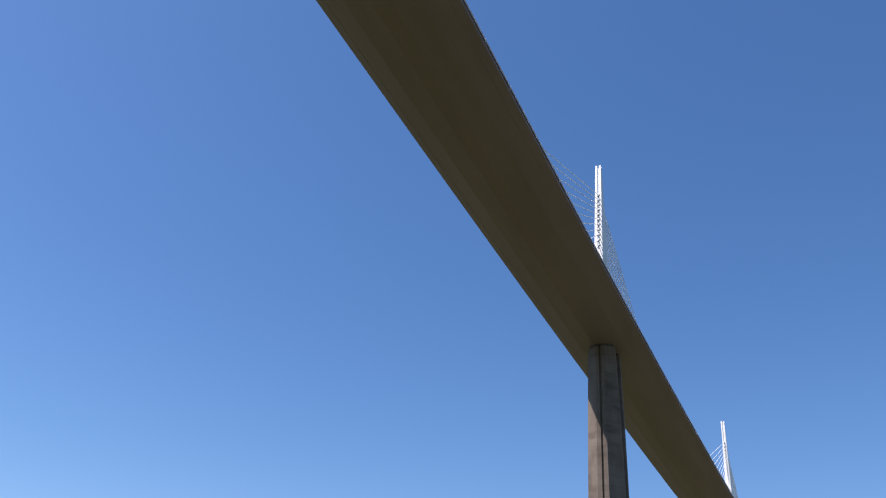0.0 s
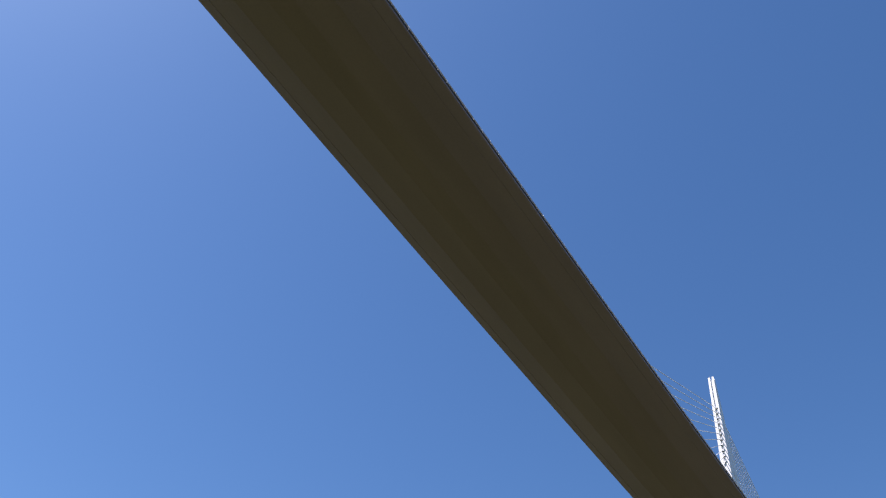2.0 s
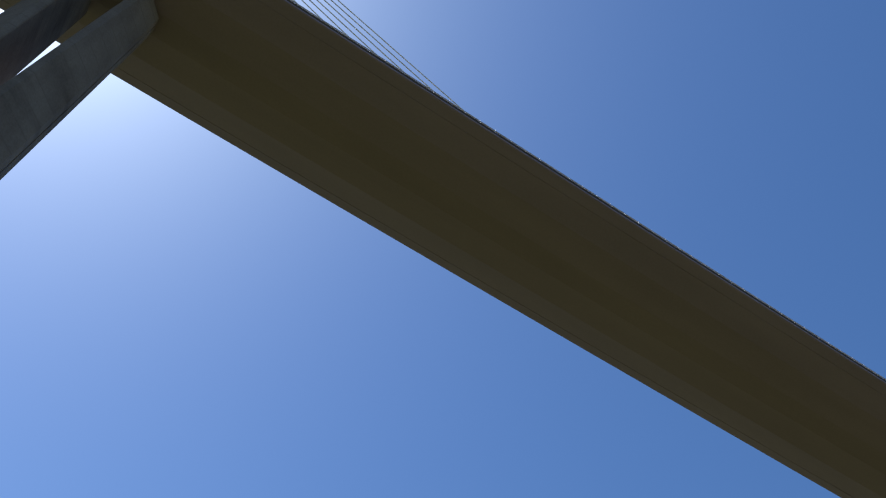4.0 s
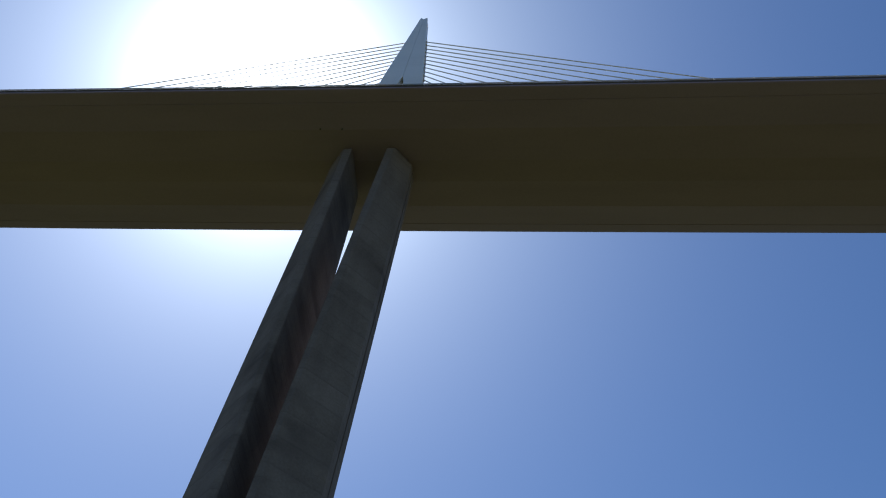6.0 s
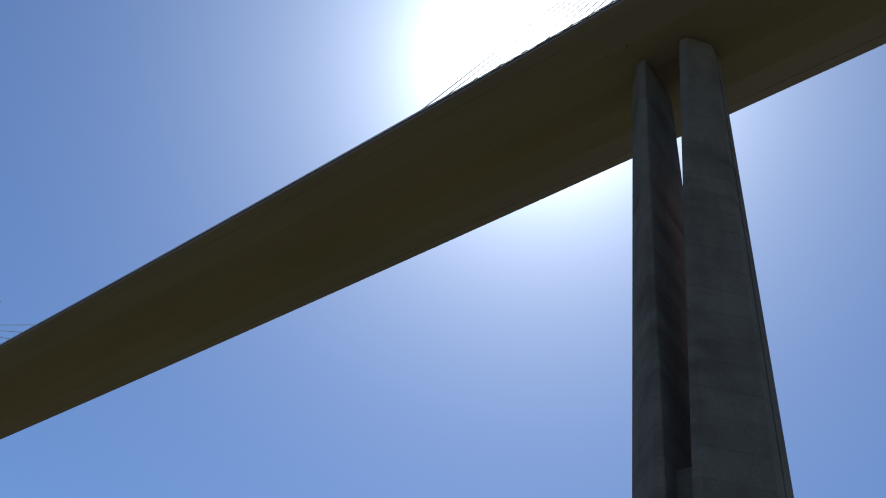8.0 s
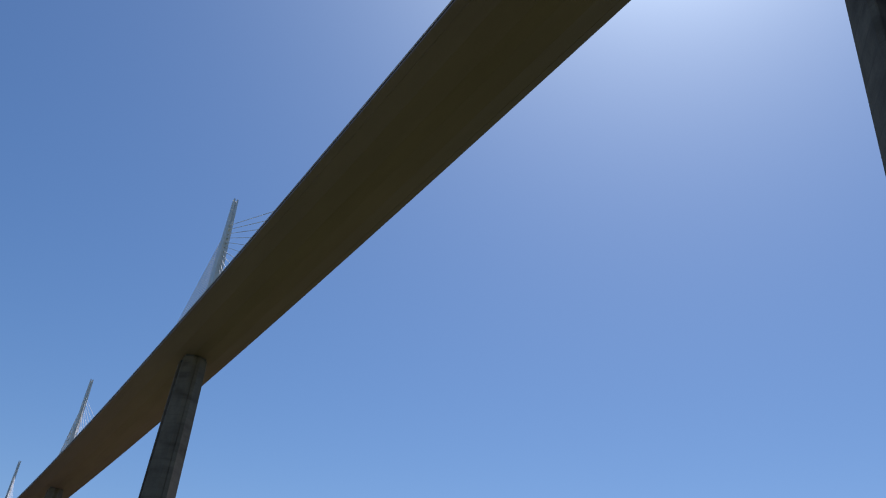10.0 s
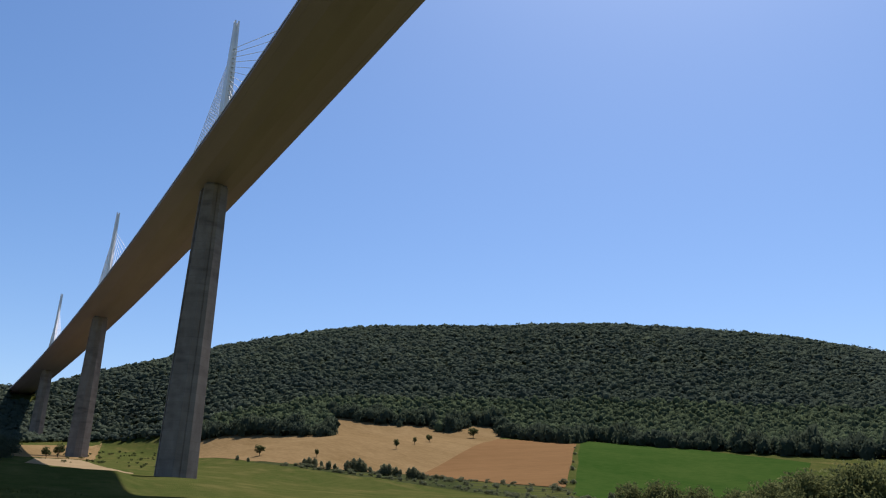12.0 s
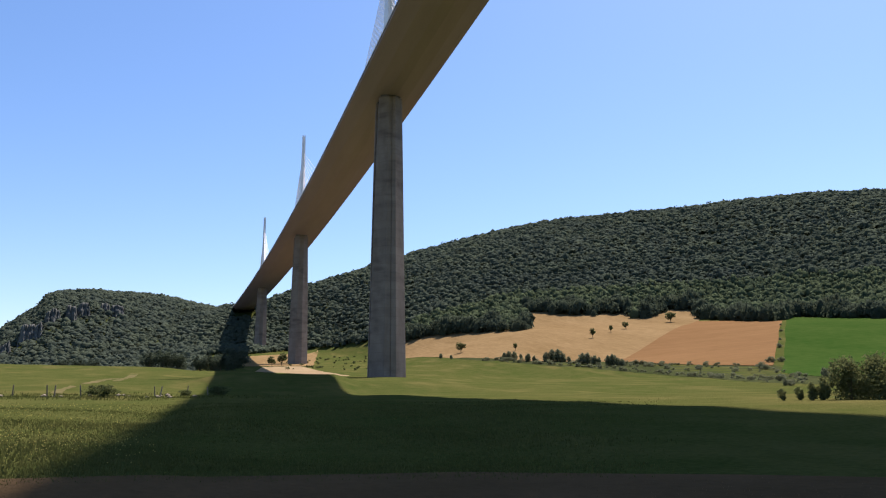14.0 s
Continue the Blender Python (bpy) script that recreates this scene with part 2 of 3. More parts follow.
def land(x, y):
    """Height of the land: a meadow rising south, a wooded hill behind it, a butte to the south-east, the river valley north."""
    x, y = np.asarray(x, float), np.asarray(y, float)
    dx, dy = x - CX, y - CY
    d = np.hypot(dx, dy)
    az = np.degrees(np.arctan2(-dx, dy)) % 360
    e = np.clip(d - 10, 0, 1340)
    meadow = 0.034 * e + 4.7e-5 * e * e + 2.6 * sstep(d, 195, 255) * (0.3 + 0.7 * sstep(az, 160, 169)) + 0.9 * sstep(d, 24, 55) * (1 - sstep(d, 120, 200))
    meadow = meadow + 2.2 * np.exp(-((d - 248) / 38) ** 2) * sstep(az, 170.6, 172.6) * (1 - sstep(az, 179, 183))
    right = 1 - sstep(az, 158, 171)
    bench = 31 * right * sstep(d, 380, 720)
    u = np.clip((az - 147) / 20, -1.45, 1.55)
    brow = 173 - 17.4 * u - 31.7 * u ** 2 + 29.8 * u ** 3 - 6.1 * u ** 4 - 10.4 * u ** 5 - 10 * np.exp(-((az - 173) / 4.5) ** 2)
    hill = brow * (1 - sstep(az, 177.5, 189)) * sstep(d, 690 + 340 * sstep(az, 166, 176), 1360)
    south = meadow + bench + hill
    # south-east: the meadow ends in a crest, then a dip and the butte
    ec = np.clip(d - 10, 0, 490)
    crest = 0.041 * ec + 5.4e-5 * ec * ec - 6 * sstep(d, 510, 640)
    butte = np.interp(az, (178, 179.4, 180.3, 181.5, 183.3, 185.1, 188.5, 190.1, 190.6, 191.0, 191.9, 193.0, 197.0, 200.0), (205, 202, 184, 188, 200, 206, 208, 202, 194, 174, 156, 128, 30, -30))
    east = crest + np.maximum(butte, -30) * sstep(d, 780, 1650)
    far = sstep(d, 1280, 1480)
    w = sstep(az, 180 - 3 * far, 184.5 - 3.5 * far)
    z = south * (1 - w) + east * w
    side = sstep(az, 78, 112) * (1 - sstep(az, 235, 275))
    north = -95 * sstep(dy, 20, 520) + 190 * sstep(dy, 900, 2600)
    z = z * side + north
    z = z - 4 * sstep(d, 900, 1250) + 2 * sstep(d, 800, 1100) * np.sin(x / 61) * np.sin(y / 83)
    return z + 0.12 * np.sin(x / 3.1 + y / 7.0) * np.sin(y / 4.3) * sstep(d, 8, 30)


def polar(az, d):
    a = np.radians(az)
    return CX - np.sin(a) * d, CY + np.cos(a) * d


def build_ground():
    azs = np.concatenate([np.arange(0, 110, 5), np.arange(110, 200, 0.5), np.arange(200, 360, 5)])
    ds = np.concatenate([[0.5], np.geomspace(2, 60, 34), np.arange(64, 300, 6), np.arange(300, 1700, 14), np.geomspace(1720, 4600, 14)])
    A, D = np.meshgrid(azs, ds)
    X, Y = polar(A, D)
    Z = land(X, Y)
    na, nd = len(azs), len(ds)
    verts = np.stack([X, Y, Z], -1).reshape(-1, 3)
    i, j = np.meshgrid(np.arange(na), np.arange(nd - 1))
    k = (i + 1) % na
    faces = np.stack([j * na + i, (j + 1) * na + i, (j + 1) * na + k, j * na + k], -1).reshape(-1, 4)
    verts = np.vstack([verts, [[CX, CY, float(land(CX, CY))]]])
    ring = np.arange(na)
    mid = np.full(na, na * nd)
    hub = np.stack([mid, ring, (ring + 1) % na, (ring + 1) % na], -1)[::2]
    hub[:, 3] = (ring[::2] + 2) % na
    me = array_mesh("ground", verts, np.vstack([faces[:, ::-1], hub]), GRASS, True)
    return tagged(new("ground", me), "green meadow rising to wooded slopes", "ground", kind="structure")


build_ground()


def draped(name, near, far, mat, lift, label, category, cells=44):
    """A field over the land between a near and a far edge of (azimuth, distance), a little uneven."""
    u, v = np.linspace(0, 1, cells), np.linspace(0, 1, cells)[:, None, None]
    lines = []
    for edge in (near, far):
        pts = np.array([polar(a, d) for a, d in edge])
        k = np.linspace(0, 1, len(pts))
        lines.append(np.stack([np.interp(u, k, pts[:, 0]), np.interp(u, k, pts[:, 1])], -1))
    p = (1 - v) * lines[0] + v * lines[1]
    p = p + 0.5 * np.sin(p[..., ::-1] / 17.0) * np.cos(p / 29.0)
    z = land(p[..., 0], p[..., 1]) + lift
    verts = np.concatenate([p, z[..., None]], -1).reshape(-1, 3)
    i, j = np.meshgrid(np.arange(cells - 1), np.arange(cells - 1))
    q = j * cells + i
    faces = np.stack([q, q + 1, q + cells + 1, q + cells], -1).reshape(-1, 4)
    me = array_mesh(name, verts, faces, mat, True)
    me.validate()
    return tagged(new(name, me), label, category, kind="structure")


draped("scrub_strip", [(164.5, 552), (161.9, 508), (159.6, 483), (155.1, 453), (151.5, 425), (147.9, 380), (144.5, 262), (141.3, 232)],
       [(164.5, 580), (161.9, 535), (159.6, 505), (155.0, 492), (151.5, 482), (148.0, 472), (144.3, 462), (141.2, 400)], SCRUB, 0.06, "rough scrub strip between the fields", "scrub")
draped("field_wheat", [(168.4, 768), (164.6, 562), (161.9, 523), (159.6, 494), (156.9, 487), (152.4, 482)],
       [(168.4, 850), (165.0, 850), (162.0, 850), (159.0, 850), (154.0, 840), (147.6, 800)], WHEAT, 0.22, "field of ripe pale golden wheat", "field")
draped("field_plough", [(153.3, 484), (149.6, 465), (143.9, 448)], [(148.3, 738), (146.3, 728), (143.05, 690)], STUBBLE, 0.34, "ploughed orange-brown field", "field")
draped("field_green", [(143.35, 418), (141.2, 345), (131, 330)], [(142.75, 742), (139.3, 695), (128.8, 570)], CROP, 0.22, "bright green crop field", "field")
draped("field_stubble", [(178.5, 640), (173.9, 665)], [(178.5, 880), (173.6, 1030)], WHEAT, 0.2, "golden stubble field behind the pier", "field")
draped("bare_earth", [(177.7, 512), (175.0, 465), (171.6, 402)], [(177.2, 635), (174.6, 655), (171.4, 415)], DIRT, 0.12, "pale bare earth round the pier foot", "bare earth")
for near, far in (([(189.9, 140), (189.3, 138)], [(188.9, 200), (188.5, 196)]), ([(188.6, 222), (188.0, 222)], [(186.6, 300), (186.0, 300)]), ([(186.4, 262), (185.9, 262)], [(185.3, 380), (184.8, 380)])):
    draped("bare_patch", near, far, WORN, 0.05, "pale bare patch worn into the meadow", "bare earth", 24)
draped("track", [(200, 12), (164, 12), (128, 12)], [(200, 20.5), (182, 19.8), (164, 20.8), (146, 20), (128, 20.4)], TRACK, 0.05, "dry earth track along the meadow edge", "track", 70)

# ---------------------------------------------------------------- the viaduct
ROAD, SLOPE, BEND = 150.70, -0.01912, 2.68e-05
PIERS = {1: 1026, 2: 684, 3: 342, 4: 0, 5: -342, 6: -684, 7: -1026}


def axis_x(y):
    return BEND * y * y


def road_z(y):
    return ROAD + SLOPE * y


def along(y, x=0.0, z=0.0):
    return (axis_x(y) + x, y, road_z(y) + z)


Y0, Y1 = -1306.0, 1230.0
deck = tagged(new("bridge_deck"), "long slender steel motorway deck on tall concrete piers", "bridge")
stations = np.linspace(Y0, Y1, 265)
UNDER = [(16.0, -0.55), (16.0, -0.72), (15.93, -0.85), (15.6, -1.0), (13.62, -1.64), (13.6, -1.59), (13.5, -1.62), (13.48, -1.70), (8.5, -3.15), (2.3, -4.19), (0.0, -4.2)]
SECTION = UNDER + [(-x, z) for x, z in UNDER[-2::-1]]
part("box_girder", loft([[along(y, x, z) for x, z in SECTION] for y in stations]), GREY_STEEL, deck, "beige-grey painted steel box girder")
part("roadway", loft([[along(y, x, z) for x, z in ((-14.2, -0.5), (14.2, -0.5), (14.2, 0.0), (-14.2, 0.0))] for y in stations]), ASPHALT, deck, "dark asphalt roadway")
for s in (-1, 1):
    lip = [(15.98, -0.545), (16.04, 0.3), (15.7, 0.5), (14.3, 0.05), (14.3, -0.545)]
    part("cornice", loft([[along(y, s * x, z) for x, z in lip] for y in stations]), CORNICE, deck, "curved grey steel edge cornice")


def pier_ring(h, side, half_top, z):
    """Hexagonal column ring, h metres below its head; side is +1 north or -1 south."""
    a = half_top + 3.1 * (max(h, 0) / 135) ** 0.8
    b = 1.6 + 0.009 * h
    i = max(3.4 - 0.021 * h, 1.2)
    e = max(4.9 - 0.03 * h, 2.6, i + 0.35)
    g, q = (0.36, 7.45) if side < 0 else (0.24, 7.75)
    ring = [(a - 0.15, i), (a, i + 0.15), (a, e), (a - 0.2, e + 0.25), (b, 8.0), (g, 8.0), (g - 0.05, q), (-g + 0.05, q), (-g, 8.0), (-b, 8.0), (-a + 0.2, e + 0.25), (-a, e), (-a, i + 0.15), (-a + 0.15, i)]
    return [(x, side * y, z) for x, y in ring]


def build_pier(n):
    y = PIERS[n]
    head = road_z(y) - 4.85
    foot = float(land(axis_x(y), y)) - 4
    pier = tagged(new("bridge_pier"), "tall tapering pale concrete pier splitting into twin columns below the deck", "bridge pier", "bridge piers")
    pier.location = (axis_x(y), y, 0)
    step = 4.0
    for side in (1, -1):
        rings, h = [], 0.0
        while head - h > foot:
            z = head - h
            rings.append(pier_ring(h, side, 5.3, z))
            if head - h - step > foot:
                # shallow joint between two pours
                for dz, k in ((-step + 0.16, 0), (-step + 0.1, 0.02), (-step + 0.02, 0.02)):
                    r = pier_ring(h - dz, side, 5.3 - k, z + dz)
                    rings.append([(px, py - side * k * (1 if abs(py) > 5 else -1), pz) for px, py, pz in r])
            h += step
        column = part("column", loft(rings), CONCRETE, pier, "board-marked pale grey concrete column")
        # Added block fills the gap under the deck, its shade put in the colour.
        gap_block = [[(px, side * (5.5 + 0.84 * (side * py - 5.5)), z) for px, py, _ in pier_ring(0, side, 4.7, z)] for z in (head - 0.05, head + 1.0)]
        part("gap_block", loft(gap_block), GAP_DRAIN_DARK, column, "dark block in place of the shaded gap under the deck")
        for x in (-3.6, 3.6):
            part("bearing", box(bmesh.new(), x - 0.7, x + 0.7, side * 4.6 - 0.8, side * 4.6 + 0.8, head, head + 1.0), CONCRETE, column, "pale concrete bearing block")
    split = head - 90
    if split > foot:
        rings = []
        for z in np.arange(split, foot - 0.01, -4.0):
            a = 2.5 + 3.1 * ((head - z) / 135) ** 0.8
            rings.append([(a, -2.2, z), (a, 2.2, z), (-a, 2.2, z), (-a, -2.2, z)])
        if len(rings) > 1:
            part("web", loft(rings), CONCRETE, pier, "recessed concrete web between the columns")
    return pier


for n in PIERS:
    build_pier(n)


def mast_half(z):
    return 8.0 - 3.2 * min(z, 41) / 41 - max(z - 41, 0) * 3.9 / 47


def build_mast():
    mast = tagged(new("bridge_mast"), "white steel cable mast standing on the deck median", "bridge mast", "bridge masts")
    for s in (1, -1):
        rings = []
        for z in (0.05, 10, 20, 30, 38, 41):
            o = mast_half(z)
            w = 3.3 + 1.4 * max(0, z - 20) / 21
            rings.append([(-1.75, s * o, z), (1.75, s * o, z), (1.75, s * max(o - w, 0.01), z), (-1.75, s * max(o - w, 0.01), z)])
        part("leg", loft(rings), WHITE_STEEL, mast, "white tapering steel leg")
        # two fins above, with the stay anchors in the slot between them
        rings = []
        for z in (41, 55, 70, 84.5, 87.5):
            o = mast_half(z)
            x1 = 1.75 - 0.5 * (z - 41) / 47
            low = 0 if z < 86 else 1.2
            rings.append([(-x1, s * o, z), (-0.38, s * o, z), (-0.38, s * (o - 0.45), z - low), (0.38, s * (o - 0.45), z - low), (0.38, s * o, z), (x1, s * o, z), (x1, s * 0.03, z - low), (-x1, s * 0.03, z - low)])
        part("fin", loft(rings), WHITE_STEEL, mast, "white steel mast fin")
    part("web", box(bmesh.new(), -1.0, 1.0, -0.34, 0.34, 41, 85.5), WHITE_STEEL, mast, "white web plate of the mast")
    for i in range(11):
        zt = 70.5 - 2.7 * i
        yd = 168 - 12.5 * i
        for s in (1, -1):
            yt = s * (mast_half(zt) - 0.2)
            bm = bmesh.new()
            tube(bm, (0, yt, zt), (0, s * yd, 0.6 + SLOPE * s * yd), 0.15, 0.15, 6)
            stay = part("stay_cable", bm, CABLE, mast, "white sheathed stay cable")
            bm = bmesh.new()
            box(bm, -0.55, 0.55, min(yt - 0.5, yt + 0.5), max(yt - 0.5, yt + 0.5), zt - 0.5, zt + 0.35)
            part("anchor", bm, WHITE_STEEL, stay, "white stay anchor block")
    return mast


first_mast = build_mast()
first_mast.location = along(0)
for n, y in PIERS.items():
    if n != 4:
        copy_thing(first_mast, Matrix.Translation(along(y)))


for x, y in ((8.65, -5.3), (8.7, -9.6)):
    part("drain", tube(bmesh.new(), along(y, x, -3.35), along(y, x, -2.8), 0.16, 0.16, 10), GAP_DRAIN_DARK, deck, "small dark drain outlet")

# wind screens along both edges: posts and two rails a side
POST_GAP = 3.57
PALE_POST = steel_material("pale_post", (0.42, 0.41, 0.39), (0.52, 0.51, 0.49), 0.6)


def post_mesh():
    rings = []
    for z, x in ((0.3, 15.75), (1.0, 15.8), (1.6, 15.72), (2.2, 15.5)):
        rings.append([(x - 0.09, -0.04, z), (x + 0.09, -0.04, z), (x + 0.09, 0.04, z), (x - 0.09, 0.04, z)])
    bm = loft(rings)
    me = bpy.data.meshes.new("screen_post")
    bm.to_mesh(me)
    bm.free()
    me.materials.append(PALE_POST)
    return me


POST = post_mesh()
for s in (-1, 1):
    for z, x in ((1.2, 15.76), (2.1, 15.53)):
        rail = [(x - 0.04, z - 0.08), (x + 0.04, z - 0.08), (x + 0.04, z + 0.08), (x - 0.04, z + 0.08)]
        part("screen_rail", loft([[along(y, s * px, pz) for px, pz in rail] for y in stations]), PALE_POST, deck, "slim pale windscreen rail")
far_posts_v, far_posts_f = [], []
pv = np.array([v.co[:] for v in POST.vertices])
pf = [list(p.vertices) for p in POST.polygons if len(p.vertices) == 4]
for s in (-1, 1):
    for k in range(int(Y0 / POST_GAP), int(Y1 / POST_GAP)):
        y = k * POST_GAP
        if -235 < y < 290:
            ob = child("screen_post", POST, deck)
            ob.location = along(y)
            ob.rotation_euler = (0, 0, 0 if s > 0 else math.pi)
        else:
            o = len(far_posts_v) * len(pv)
            far_posts_v.append(pv * (s, 1, 1) + np.array(along(y)))
            far_posts_f += [[o + i for i in f] for f in pf]
tagged(child("far_screen_posts", array_mesh("far_screen_posts", np.vstack(far_posts_v), far_posts_f, PALE_POST), deck, "pale windscreen posts"), kind="stuff")

# ---------------------------------------------------------------- woods
rng = np.random.default_rng(7)


def crown_shapes(count, subdivisions=2):
    """Lumpy crown forms of about unit radius."""
    out = []
    for k in range(count):
        bm = bmesh.new()
        bmesh.ops.create_icosphere(bm, subdivisions=subdivisions, radius=1)
        for v in bm.verts:
            f = 0.82 + 0.55 * noise.noise(v.co * 1.7 + Vector((k * 7.3, 0, 0))) + 0.35 * noise.noise(v.co * 4.1 + Vector((0, k * 3.1, 0)))
            v.co *= max(f, 0.4)
            v.co.z *= 0.95
        low = [v for v in bm.verts if v.co.z < -0.45]
        bmesh.ops.delete(bm, geom=low, context="VERTS")
        bm.verts.index_update()
        out.append((np.array([v.co[:] for v in bm.verts]), np.array([[v.index for v in f.verts] for f in bm.faces])))
        bm.free()
    return out


def sprays(count, size, seed):
    """Leaf sprays over the upper half of a unit crown."""
    r = np.random.default_rng(seed)
    p = r.normal(size=(count, 3))
    p[:, 2] = np.abs(p[:, 2]) * 1.1 - 0.25
    p = p / np.linalg.norm(p, axis=1)[:, None] * r.uniform(0.72, 0.98, (count, 1))
    a = r.normal(size=(count, 3))
    a /= np.linalg.norm(a, axis=1)[:, None]
    b = np.cross(a, p + 0.6 * r.normal(size=(count, 3)))
    b /= np.linalg.norm(b, axis=1)[:, None]
    k = size * r.uniform(0.6, 1.3, (count, 1))
    v = np.stack([p - a * k, p - b * k * 0.7, p + a * k, p + b * k * 0.7], 1).reshape(-1, 3)
    q = np.arange(count)[:, None] * 4
    return v, np.vstack([q + [0, 1, 2], q + [0, 2, 3]])


def leafy(shapes, count, size):
    out = []
    for k, (v, f) in enumerate(shapes):
        w, g = sprays(count, size, 40 + k)
        out.append((np.vstack([v * 0.95, w]), np.vstack([f, g + len(v)])))
    return out


CROWNS = leafy(crown_shapes(8, 2), 16, 0.2)
EDGE_CROWNS = leafy(crown_shapes(8, 2), 110, 0.15)
SMALL_CROWNS = leafy(crown_shapes(8, 1), 8, 0.24)


def wood(name, spots, label, shapes, mat, low=0.7, high=1.15):
    """One wood of many crowns; spots are rows of x, y, radius. The strip under the deck's end stays clear."""
    spots = spots[(np.abs(spots[:, 0] - axis_x(spots[:, 1])) > 17) | (spots[:, 1] > -1225) | (spots[:, 1] < -1315)]
    vs, fs, o = [], [], 0
    spins = rng.uniform(0, 2 * math.pi, len(spots))
    picks = rng.integers(0, len(shapes), len(spots))
    stretch = rng.uniform(low, high, len(spots))
    zs = land(spots[:, 0], spots[:, 1])
    for (x, y, r), a, k, st, z in zip(spots, spins, picks, stretch, zs):
        v, f = shapes[k]
        c, s = math.cos(a), math.sin(a)
        # tall crowns narrow towards the top
        thin = 1 - 0.3 * max(st - 1, 0) * np.clip(v[:, 2], -0.3, 1.0)
        p = np.stack([(v[:, 0] * c - v[:, 1] * s) * r * thin + x, (v[:, 0] * s + v[:, 1] * c) * r * thin + y, (v[:, 2] * st + 0.5) * r + z], 1)
        vs.append(p)
        fs.append(f + o)
        o += len(v)
    me = array_mesh(name, np.vstack(vs), np.vstack(fs), mat, True)
    return tagged(new(name, me), label, "woodland", kind="stuff")


def wood_spots(az0, az1, near, start, far, gap, keep):
    """Jittered spots between two distances; near is a function of the azimuth."""
    rows, d = [], start
    while d < far:
        azs = np.arange(az0, az1, math.degrees(gap / d))
        azs = azs + rng.uniform(-0.4, 0.4, len(azs)) * math.degrees(gap / d)
        ds = d + rng.uniform(-0.45, 0.45, len(azs)) * gap
        ok = (ds > near(azs)) & (rng.random(len(azs)) < keep)
        x, y = polar(azs[ok], ds[ok])
        rows.append(np.stack([x, y, gap * rng.uniform(0.64, 1.02, ok.sum()) * rng.choice([0.75, 1.0, 1.0, 1.25], ok.sum())], 1))
        d += gap * 0.9
    return np.vstack(rows)


EDGE_AZ = (112, 118, 130, 137.2, 139.3, 141.2, 142.5, 143.1, 144.6, 146.3, 148.1, 148.3, 150.0, 151.0, 152.2, 152.6, 155.1, 156.8, 158.2, 159.4, 159.6, 161.8, 164.5, 166.1, 168.0, 170.0, 173.7, 176.0, 178.2, 181.0)
EDGE_D = (719, 560, 600, 655, 682, 725, 738, 703, 694, 731, 747, 806, 808, 780, 756, 800, 796, 801, 819, 816, 694, 750, 796, 816, 829, 935, 1035, 1050, 920, 920)


def hill_edge(az):
    """Distance at which the wood begins."""
    return np.interp(az, EDGE_AZ, EDGE_D) + 4 + 3 * np.sin(az * 5.1) + 3 * np.sin(az * 13.7)


foot = wood_spots(114, 181, hill_edge, 500, 900, 6.0, 0.97)
foot_az = np.degrees(np.arctan2(CX - foot[:, 0], foot[:, 1] - CY)) % 360
deep = np.hypot(foot[:, 0] - CX, foot[:, 1] - CY) - hill_edge(foot_az)
outer = deep < 22 + 14 * np.sin(foot_az * 2.3)
wood("edge_wood", foot[outer] * (1, 1, 1.15), "dense dark tree row along the field edge", EDGE_CROWNS, EDGE, 1.1, 1.8)
wood("young_wood", foot[~outer] * (1, 1, 0.85), "lighter green young trees at the foot of the wood", CROWNS, YOUNG, 0.8, 1.5)
wood("oak_wood", wood_spots(114, 181, hill_edge, 900, 1030, 5.7, 0.97), "dense dark green oak wood covering the hillside", CROWNS, FOREST, 0.6, 1.05)
wood("high_wood", wood_spots(114, 181, hill_edge, 1030, 1390, 5.9, 0.98), "dense dark green oak wood below the skyline", SMALL_CROWNS, FOREST, 0.55, 1.0)
butte = wood_spots(176.5, 198, lambda a: 660 + 25 * np.sin(a * 4) + 730 * (1 - sstep(a, 180.6, 181.2)), 600, 1690, 6.4, 0.95)
butte_az = np.degrees(np.arctan2(CX - butte[:, 0], butte[:, 1] - CY)) % 360
ahead = np.hypot(butte[:, 0] - CX, butte[:, 1] - CY) - (1290 - 17 * (butte_az - 186.1))
rocky = (butte_az > 186) & (butte_az < 193.3) & (ahead > -62) & (ahead < 30)
wood("butte_wood", butte[~rocky | (rng.random(len(butte)) < 0.5)], "dark green scrub wood on the rocky butte", SMALL_CROWNS, FOREST, 0.55, 1.0)


# ---------------------------------------------------------------- trees and bushes
def leaf_cloud(seed, clumps, leaves, spread, size, squash=1.0):
    """Leaf quads in uneven clumps within a crown of about unit radius round the origin."""
    r = np.random.default_rng(seed)
    c = r.normal(size=(clumps, 3))
    c = c / np.linalg.norm(c, axis=1)[:, None] * (r.random((clumps, 1)) ** 0.5) * 0.82
    c[:, 2] *= squash
    rad = spread * r.uniform(0.5, 1.25, clumps)
    who = r.integers(0, clumps, leaves)
    off = r.normal(size=(leaves, 3))
    off = off / np.linalg.norm(off, axis=1)[:, None] * (r.random((leaves, 1)) ** 0.4) * rad[who][:, None]
    p = c[who] + off
    a = r.normal(size=(leaves, 3))
    a /= np.linalg.norm(a, axis=1)[:, None]
    b = np.cross(a, r.normal(size=(leaves, 3)))
    b /= np.linalg.norm(b, axis=1)[:, None]
    s = size * r.uniform(0.6, 1.3, (leaves, 1))
    v = np.stack([p - a * s, p - b * s * 0.55, p + a * s, p + b * s * 0.55], 1).reshape(-1, 3)
    return v, np.arange(len(v)).reshape(-1, 4), c


